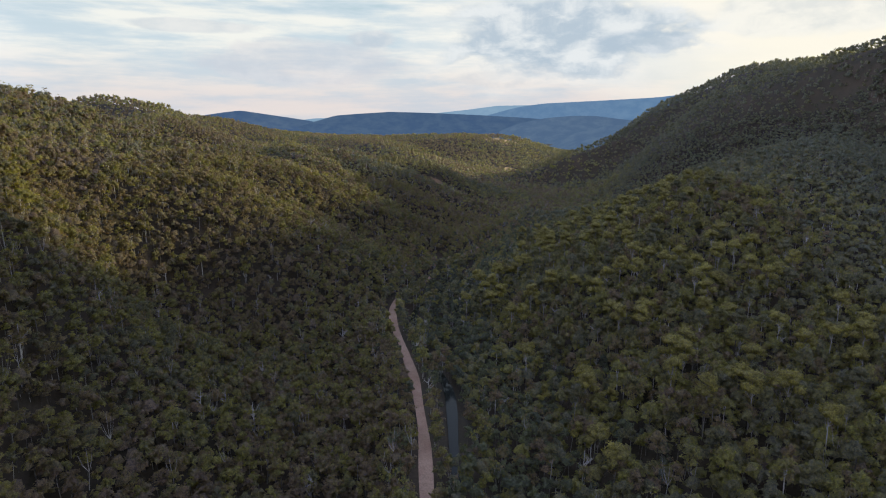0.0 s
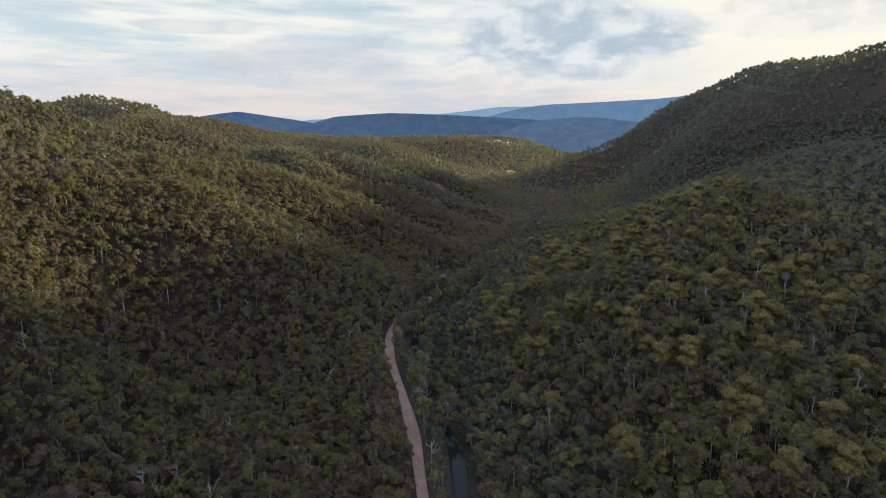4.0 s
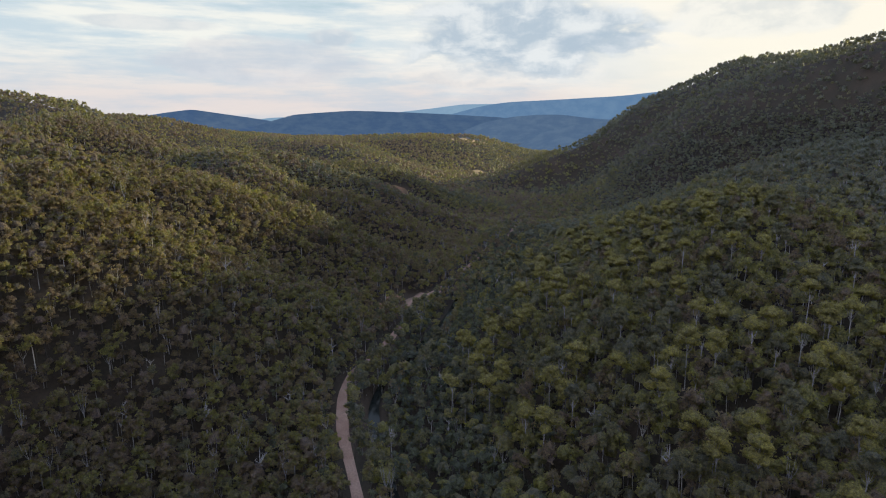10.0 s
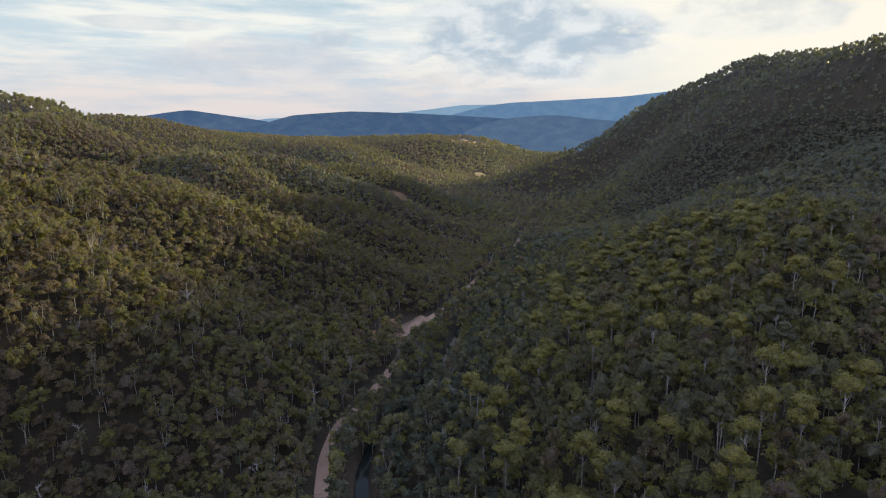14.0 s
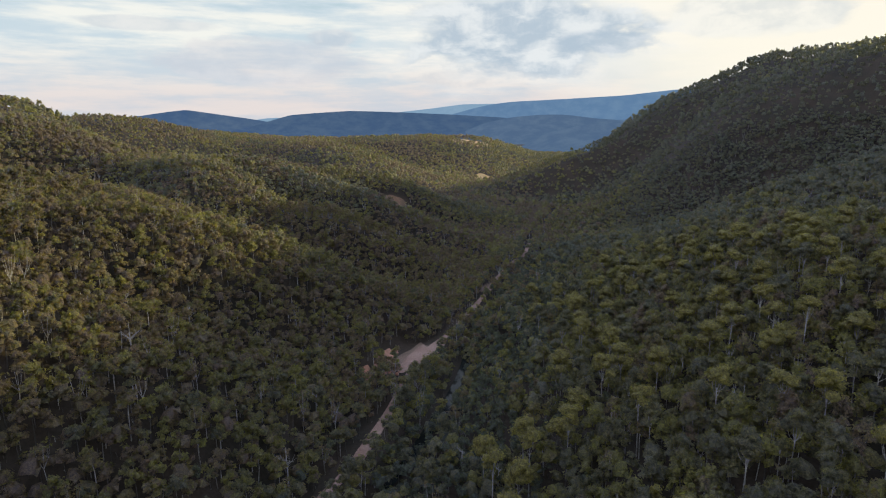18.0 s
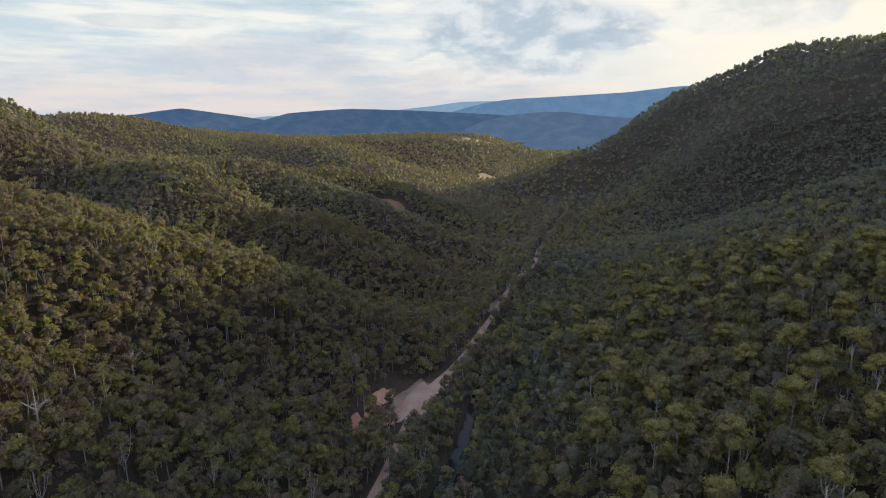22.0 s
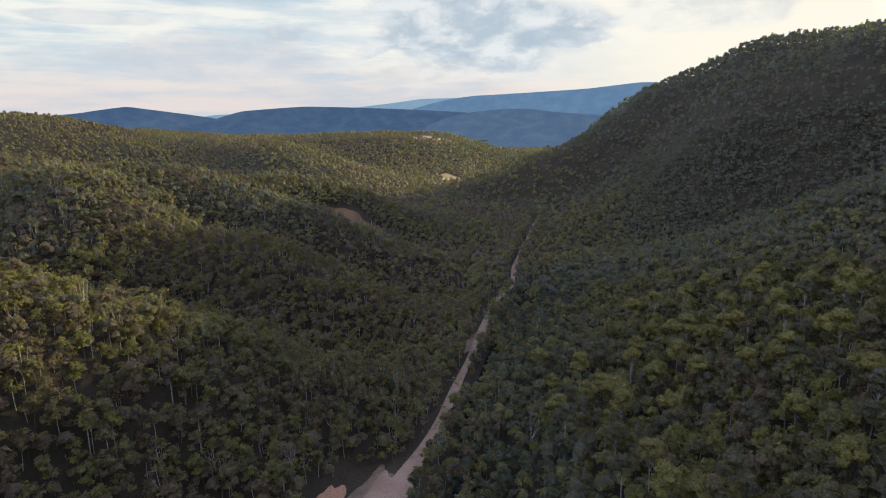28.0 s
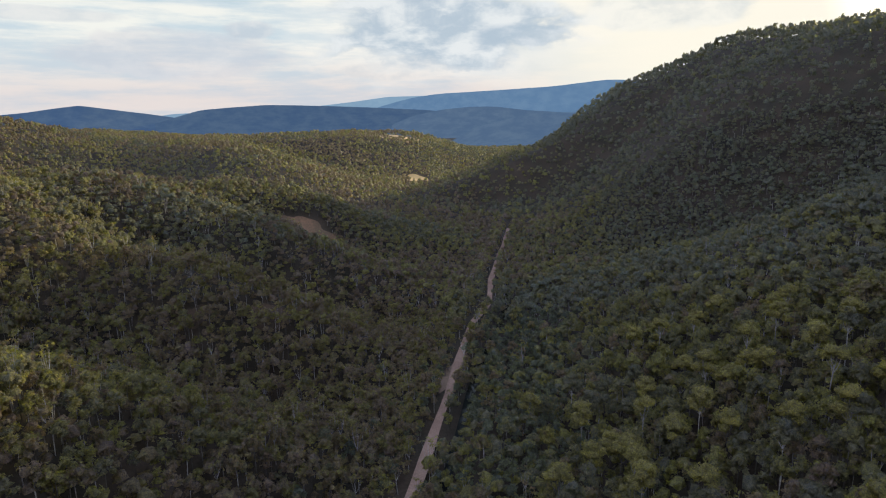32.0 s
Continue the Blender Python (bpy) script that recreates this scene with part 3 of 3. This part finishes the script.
def free(x, y):
    """True where a tree may stand."""
    near = y < 1070
    ok = ~(near & (np.abs(x - road_x(y)) < road_half(y) + np.where(y > 600, 1.3, np.where((y > 392) & (y < 446), 2.6, np.where(x > road_x(y), 1.0, 2.0))))) & ~(near & (np.abs(x - creek_x(y)) < np.where((y > 190) & (y < 262) | (y > 340) & (y < 374), 5.2, np.where((y > 455) & (y < 525) | (y > 600) & (y < 652), 3.6, 0.6))))
    ok &= ~((np.abs(x - 3) < 12) & (np.abs(y - 530) < 16) & (x < road_x(y) + 2))
    for cx, cy, rx_, ry_ in CLEARINGS + [(-22, 693, 10, 5), (-58, 688, 7, 4), (-13, 517, 7, 19), (-20, 497, 5, 11), (1, 507, 6, 18)]:
        lone = ((y > 1950) & (np.sin(x * 0.9) * np.sin(y * 1.3) > 0.8)) | ((y > 600) & (y < 800) & (np.sin(x * 0.9) * np.sin(y * 1.3) > 0.3))
        ok &= (((x - cx) / rx_) ** 2 + ((y - cy) / ry_) ** 2 > 0.8) | lone
    return ok


def reach_of(x, y):
    """Distance in plan from the stretch of valley that is flown over."""
    ty = np.clip(y, 170, 560)
    return np.hypot(x - 0.04 * (ty - 170), y - ty)


def plant(name, label, cat, spots, kinds, mats, rng, scale, tint):
    """Joins a stand of trees into one crown mesh and one trunk mesh."""
    lv, lf, lt, wv, wf, wt, ln, wn = [], [], [], [], [], [], 0, 0
    pick = rng.integers(0, len(kinds), len(spots))
    z = land(spots[:, 0], spots[:, 1])
    for k, ((cv, cf, ct), (tv, tf)) in enumerate(kinds):
        at = np.nonzero(pick == k)[0]
        a, s = rng.uniform(0, 2 * np.pi, len(at)), scale[at]
        c, n = np.cos(a), np.sin(a)
        for src, fc, vs, fs, which in ((cv, cf, lv, lf, 0), (tv, tf, wv, wf, 1)):
            x = (src[:, 0] * c[:, None] - src[:, 1] * n[:, None]) * s[:, None] + spots[at, 0][:, None]
            y = (src[:, 0] * n[:, None] + src[:, 1] * c[:, None]) * s[:, None] + spots[at, 1][:, None]
            h = src[:, 2] * s[:, None] + z[at][:, None]
            vs.append(np.stack([x, y, h], -1).reshape(-1, 3))
            start = (wn if which else ln) + np.arange(len(at)) * len(src)
            fs.append((fc[None] + start[:, None, None]).reshape(-1, 3))
            if which:
                wn += len(at) * len(src)
            else:
                ln += len(at) * len(src)
        lt.append((ct[None] + tint[at][:, None]).ravel())
        wt.append(np.repeat(rng.random(len(at)), len(tv)))
    crown = tagged(new(name, mesh_of(name, np.concatenate(lv), np.concatenate(lf), mats[0], tint=np.clip(np.concatenate(lt), 0.001, 0.999))), label, cat, kind="stuff")
    if not wn:
        return sum(map(len, lf))
    part = new("trunks", mesh_of("trunks", np.concatenate(wv), np.concatenate(wf), mats[1], tint=np.concatenate(wt)))
    part.parent = crown
    tagged(part, kind="stuff")
    return sum(map(len, lf)) + sum(map(len, wf))


rng = np.random.default_rng(7)
SHAPES = [(11, 2.7, 5, 0.26), (13, 3.0, 6, 0.34), (9, 2.6, 4, 0.16), (15, 3.1, 6, 0.42), (10, 2.8, 5, 0.22), (12, 2.9, 5, 0.28)]
NEAR = [make_tree(10 + k, h, r, n, low, 1) for k, (h, r, n, low) in enumerate(SHAPES)]
MID = [make_tree(30 + k, h, r * 1.02, 3, low - 0.1, 2) for k, (h, r, n, low) in enumerate(SHAPES)]
FAR = [make_tree(50 + k, h, r * 1.02, 1, 0.15, 3) for k, (h, r, n, low) in enumerate(SHAPES[:5])]
RIGHT = [make_tree(110 + k, h, r, n, low, 1, 3) for k, (h, r, n, low) in enumerate([(15, 3.2, 7, 0.42), (17, 3.5, 8, 0.48), (13, 3.0, 6, 0.36), (11, 2.8, 5, 0.26), (14, 3.2, 7, 0.40)])]
SPARSE = [make_sparse(130 + k, h, r) for k, (h, r) in enumerate([(13, 2.6), (15, 3.2), (11, 2.2), (17, 3.0)])]
OAKS = [make_tree(70 + k, h, r, n, 0.2, 1) for k, (h, r, n) in enumerate([(10, 2.4, 4), (12, 2.7, 5), (8, 2.2, 3)])]
SHRUBS = [make_tree(90 + k, h, r, 1, 0.05, 2) for k, (h, r) in enumerate([(4, 1.4), (5, 1.6), (3, 1.3)])]


def in_view(x, y):
    """True where the tree tops can be seen from the line of flight."""
    top, ok = land(x, y) + 15, np.zeros(len(x), bool)
    for ey in (0.0, 200.0, 390.0):
        clear = np.ones(len(x), bool)
        for f in np.linspace(0.25, 0.97, 20):
            clear &= land(x * f, ey + (y - ey) * f) + 2 < EYE + (top - EYE) * f
        ok |= clear & (y > ey + 60)
    return ok


p = scatter(rng, -1200, 1500, -250, 2700, 4.5)
d = reach_of(p[:, 0], p[:, 1])
seen = (p[:, 1] > 125) & (p[:, 0] > -0.80 * (p[:, 1] + 40)) & (p[:, 0] < 0.78 * (p[:, 1] + 60) + 30 + np.maximum(p[:, 1] - 390, 0) * 0.30)
keep = free(p[:, 0], p[:, 1])
keep &= np.where(d < 215, rng.random(len(p)) < np.where(p[:, 0] > creek_x(p[:, 1]) + 45, 0.66, 0.98), np.where(d < 540, rng.random(len(p)) < 0.95, rng.random(len(p)) < 0.42))
keep &= seen | (rng.random(len(p)) < np.where(d < 330, 0.5, 0.15))
p, d, seen = p[keep], d[keep], seen[keep]
seen &= in_view(p[:, 0], p[:, 1])
keep = seen | (rng.random(len(p)) < np.where(d < 330, 0.6, 0.25))
p, d, seen = p[keep], d[keep], seen[keep]
wet = np.abs(p[:, 0] - creek_x(p[:, 1]) - 24)
oak = (d < 215) & (rng.random(len(p)) < np.exp(-(wet / 36) ** 2) * 0.85) & seen
zone = 0.45 + 0.22 * np.sin(p[:, 0] / 60 + 2 * np.sin(p[:, 1] / 90)) + 0.15 * np.sin(p[:, 1] / 35 + p[:, 0] / 80)
zone = np.where(p[:, 0] < road_x(p[:, 1]) - 10, zone + 0.13, np.where((d < 330) & (p[:, 0] > creek_x(p[:, 1]) + 45), 0.36 + 0.3 * (zone - 0.45), zone))
haze_tone = smooth(p[:, 0], 230, 380) * (1 - smooth(p[:, 1], 1500, 1700))  # grey-blue leaf tone on the mountain, standing in for haze
tint = np.clip(zone * (1 - haze_tone) + 0.12 * haze_tone + rng.normal(0, 0.2, len(p)) * (1 - 0.5 * haze_tone), 0.02, 0.98)
size = np.where(d < 215, rng.uniform(0.68, 1.18, len(p)), rng.uniform(0.6, 1.22, len(p))) * np.where((p[:, 0] > 60) & (rng.random(len(p)) < 0.2), 1.15, 1.0)
scrub = (p[:, 0] < road_x(p[:, 1])) & (np.sin(p[:, 0] / 27 + 1) + np.sin(p[:, 1] / 41 + p[:, 0] / 60) > 0.3) & (rng.random(len(p)) < 0.35)
tint[scrub] = rng.uniform(0.84, 0.99, scrub.sum())
total = 0
for name, label, cat, sel, kinds, mats in (
        ("eucalypt_forest", "dense olive-green eucalypt forest on the valley sides", "forest", (d < 215) & ~oak & seen & (p[:, 0] < creek_x(p[:, 1]) + 45), NEAR, (GUM, BARK)),
        ("slope_forest", "taller grey-green eucalypt forest with pale trunks", "forest", (d < 215) & ~oak & seen & (p[:, 0] >= creek_x(p[:, 1]) + 45), RIGHT, (GUM, BARK)),
        ("creekside_forest", "dark blue-green trees crowding the creek banks", "forest", oak, OAKS, (OAK, BARK)),
        ("hillside_forest", "olive-green eucalypt forest covering the hillsides", "forest", (d >= 215) & (d < 540) & seen, MID, (GUM, BARK)),
        ("far_woods", "distant eucalypt woods over ridges and plateau", "forest", (d >= 540) | ((d < 540) & ~seen), FAR, (GUM, BARK))):
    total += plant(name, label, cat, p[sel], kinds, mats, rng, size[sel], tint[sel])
    print(name, int(sel.sum()), total)

thin = scatter(rng, -420, 330, 150, 900, 9.0)
thin = thin[free(thin[:, 0], thin[:, 1]) & (thin[:, 0] > -0.80 * (thin[:, 1] + 40)) & (rng.random(len(thin)) < np.where(thin[:, 0] < creek_x(thin[:, 1]), 0.34, 0.14))]
total += plant("sparse_trees", "thin half-bare eucalypts with pale forked limbs among the forest", "forest", thin, SPARSE, (GUM, DEAD), rng, rng.uniform(0.8, 1.15, len(thin)), rng.uniform(0.3, 0.9, len(thin)))

# ---- trees that stand out singly, built part by part ----
def part(name, arrays, mat, parent, label=""):
    v, f = arrays[:2]
    ob = new(name, mesh_of(name, v, f, mat, tint=arrays[2] if len(arrays) > 2 else np.full(len(v), 0.0)))
    ob.parent = parent
    return tagged(ob, label)


def bent(points, radii, sides):
    """A tapering limb through several points."""
    bits = Bits()
    for a, b, ra, rb in zip(points[:-1], points[1:], radii[:-1], radii[1:]):
        bits.put(*tube(a, b, ra, rb, sides))
    return bits.arrays()[:2]


def gum_tree(name, label, seed, height, reach, clumps, low, leaves, pale):
    rng = np.random.default_rng(seed)
    tree = tagged(new(name), label, "tree", "single trees")
    lean = rng.uniform(-0.04, 0.04, 2) * height
    mid, fork = np.array([lean[0] * 0.3, lean[1] * 0.3, height * low * 0.55]), np.array([lean[0], lean[1], height * (low + 0.08)])
    r = 0.006 * height + 0.04
    wood = bent([np.array([0, 0, -1.0]), np.array([0, 0, 0.6]), mid, fork], [r * 1.5, r * 1.1, r * 0.9, r * 0.7], 7)
    part("trunk", (*wood, np.full(len(wood[0]), pale)), BARK, tree)
    for spot, size in crown_plan(rng, height, reach, clumps, low):
        base = mid + (fork - mid) * rng.uniform(0.6, 1.0)
        knee = base + (spot - base) * np.array([0.55, 0.55, 0.35])
        limb = bent([base, knee, spot], [r * 0.5, r * 0.32, 0.05], 4)
        part("limb", (*limb, np.full(len(limb[0]), pale)), BARK, tree)
        leaf = Bits()
        clump(leaf, rng, spot, size, 0, 0.74)
        v, f, t = leaf.arrays()
        part("leaf_clump", (v, f, t + 0.25), leaves, tree)
    return tree


def dead_tree(name, label, seed, height):
    rng = np.random.default_rng(seed)
    tree = tagged(new(name), label, "dead tree", "dead trees")
    top = np.array([rng.uniform(-1.2, 1.2), rng.uniform(-1.2, 1.2), height])
    knee = top * np.array([0.2, 0.2, 0.5])
    part("trunk", bent([np.array([0, 0, -1.0]), knee, top], [0.34, 0.22, 0.05], 6), DEAD, tree)
    for k in range(8):
        f = rng.uniform(0.35, 0.9)
        base = knee * f / 0.5 if f < 0.5 else knee + (top - knee) * (f - 0.5) / 0.5
        a, r = rng.uniform(0, 6.28), height * rng.uniform(0.10, 0.26)
        tip = base + np.array([r * math.cos(a), r * math.sin(a), r * rng.uniform(0.4, 1.1)])
        bits = Bits()
        bits.put(*tube(base, tip, 0.13, 0.04, 4))
        for j in range(3):
            b = base + (tip - base) * rng.uniform(0.35, 0.9)
            bits.put(*tube(b, b + rng.normal(size=3) * height * 0.05 + (0, 0, 0.5), 0.06, 0.02, 3))
        part("branch", bits.arrays()[:2], DEAD, tree)
    return tree


def stand(x, y, turn=0.0):
    return pose(float(x), float(y), float(land(x, y)), 0, 0, turn)


MODELS = [gum_tree("gum_tree", lab, 200 + k, *spec) for k, (lab, spec) in enumerate([
    ("tall eucalypt with pale trunk and flat yellow-green crown", (25, 4.9, 9, 0.58, TALL, 0.78)),
    ("slender eucalypt with a small high olive crown", (21, 3.4, 6, 0.60, GUM, 0.7)),
    ("broad eucalypt with rounded yellow-green crown", (20, 4.6, 8, 0.48, TALL, 0.60)),
    ("eucalypt with forked pale trunk and open grey-green crown", (23, 4.2, 7, 0.58, GUM, 0.82)),
    ("young eucalypt with dense bright green crown", (15, 3.2, 6, 0.36, TALL, 0.30)),
    ("spreading eucalypt with layered olive crown", (18, 4.0, 7, 0.46, GUM, 0.55)),
    ("leaning eucalypt with thin olive-brown crown", (17, 3.0, 5, 0.52, GUM, 0.75)),
    ("tall eucalypt with white trunk above darker scrub", (26, 4.4, 7, 0.62, TALL, 0.82))])]
DEADS = [dead_tree("dead_tree", lab, 300 + k, h) for k, (lab, h) in enumerate([
    ("bare grey dead tree with forked branches", 15), ("bleached dead eucalypt with short broken limbs", 12), ("thin leafless grey tree on the slope", 10)])]
q = scatter(rng, -180, 190, 180, 640, 9.0)
q = q[free(q[:, 0], q[:, 1])]
right = q[:, 0] > creek_x(q[:, 1]) + 30
want = rng.random(len(q)) * np.where(right, 1.0, 0.45)
want *= np.where(np.abs(q[:, 0] - creek_x(q[:, 1])) < 20, 0.5, 1.0)
q, right = q[np.argsort(-want)][:262], right[np.argsort(-want)][:262]
own = np.array([(2, 462), (6, 472), (-2, 450), (133, 470), (87, 360), (72, 395), (102, 339), (123, 349), (175, 397), (189, 429), (32, 384), (100, 362), (146, 503),
                (131, 531), (154, 330), (128, 362), (93, 388), (166, 391), (148, 460), (168, 564), (206, 609), (158, 575), (151, 597), (199, 377), (59, 419), (78, 478), (89, 317)], float)
q, right = np.concatenate([own, q]), np.concatenate([own[:, 0] > 25, right])
used = [False] * len(MODELS)
for k, (x, y) in enumerate(q):
    m = int(rng.choice([0, 1, 2, 3, 4, 5, 7], p=[0.2, 0.12, 0.18, 0.14, 0.12, 0.14, 0.10]) if right[k] else rng.choice([1, 3, 4, 5, 6], p=[0.2, 0.2, 0.15, 0.15, 0.3]))
    at = stand(x, y, rng.uniform(0, 360))
    if used[m]:
        copy_thing(MODELS[m], at)
    else:
        MODELS[m].matrix_world, used[m] = at, True
q = scatter(rng, -170, 200, 190, 640, 46.0)
q = np.concatenate([[(128, 466), (-92, 470)], q[free(q[:, 0], q[:, 1])]])[:60]
for k, (x, y) in enumerate(q):
    at = stand(x, y, rng.uniform(0, 360))
    if k < len(DEADS):
        DEADS[k].matrix_world = at
    else:
        copy_thing(DEADS[k % len(DEADS)], at)


# ---- rubble below the cutting ----
def boulder(label, seed, size):
    r = np.random.default_rng(seed)
    v = ICO2_V * r.uniform(0.8, 1.1, (len(ICO2_V), 1)) * size * np.array([1.2, 0.9, 0.6])
    return tagged(new("boulder", mesh_of("boulder", v, ICO2_F, RED_EARTH, flat=True)), label, "boulder", "rubble below the cutting")


ROCKS = [boulder("rough reddish boulder on the roadside dirt", 400 + k, s) for k, s in enumerate((0.9, 0.6, 1.2))]
for k in range(26):
    x, y = -9 + rng.normal() * 3.2, 508 + rng.normal() * 6
    at = pose(x, y, float(land(x, y)) + 0.35, rng.uniform(-20, 20), rng.uniform(-20, 20), rng.uniform(0, 360))
    if k < 3:
        ROCKS[k].matrix_world = at
    else:
        copy_thing(ROCKS[k % 3], at)

bush = scatter(rng, -330, 230, 130, 700, 5.2)
bush = bush[(reach_of(bush[:, 0], bush[:, 1]) < 225) & (bush[:, 0] > -0.80 * (bush[:, 1] + 40))]
bush = bush[free(bush[:, 0], bush[:, 1]) & (rng.random(len(bush)) < 0.8)]
total += plant("undergrowth", "low dull green and brown shrubs under the trees", "undergrowth", bush, SHRUBS, (GUM, BARK), rng, rng.uniform(0.7, 1.3, len(bush)) * np.where(bush[:, 0] > creek_x(bush[:, 1]) + 30, 1.8, 1.5), np.where(bush[:, 0] < road_x(bush[:, 1]), rng.uniform(0.8, 1.0, len(bush)), rng.uniform(0.1, 0.6, len(bush))))
print("TRIANGLES", total)
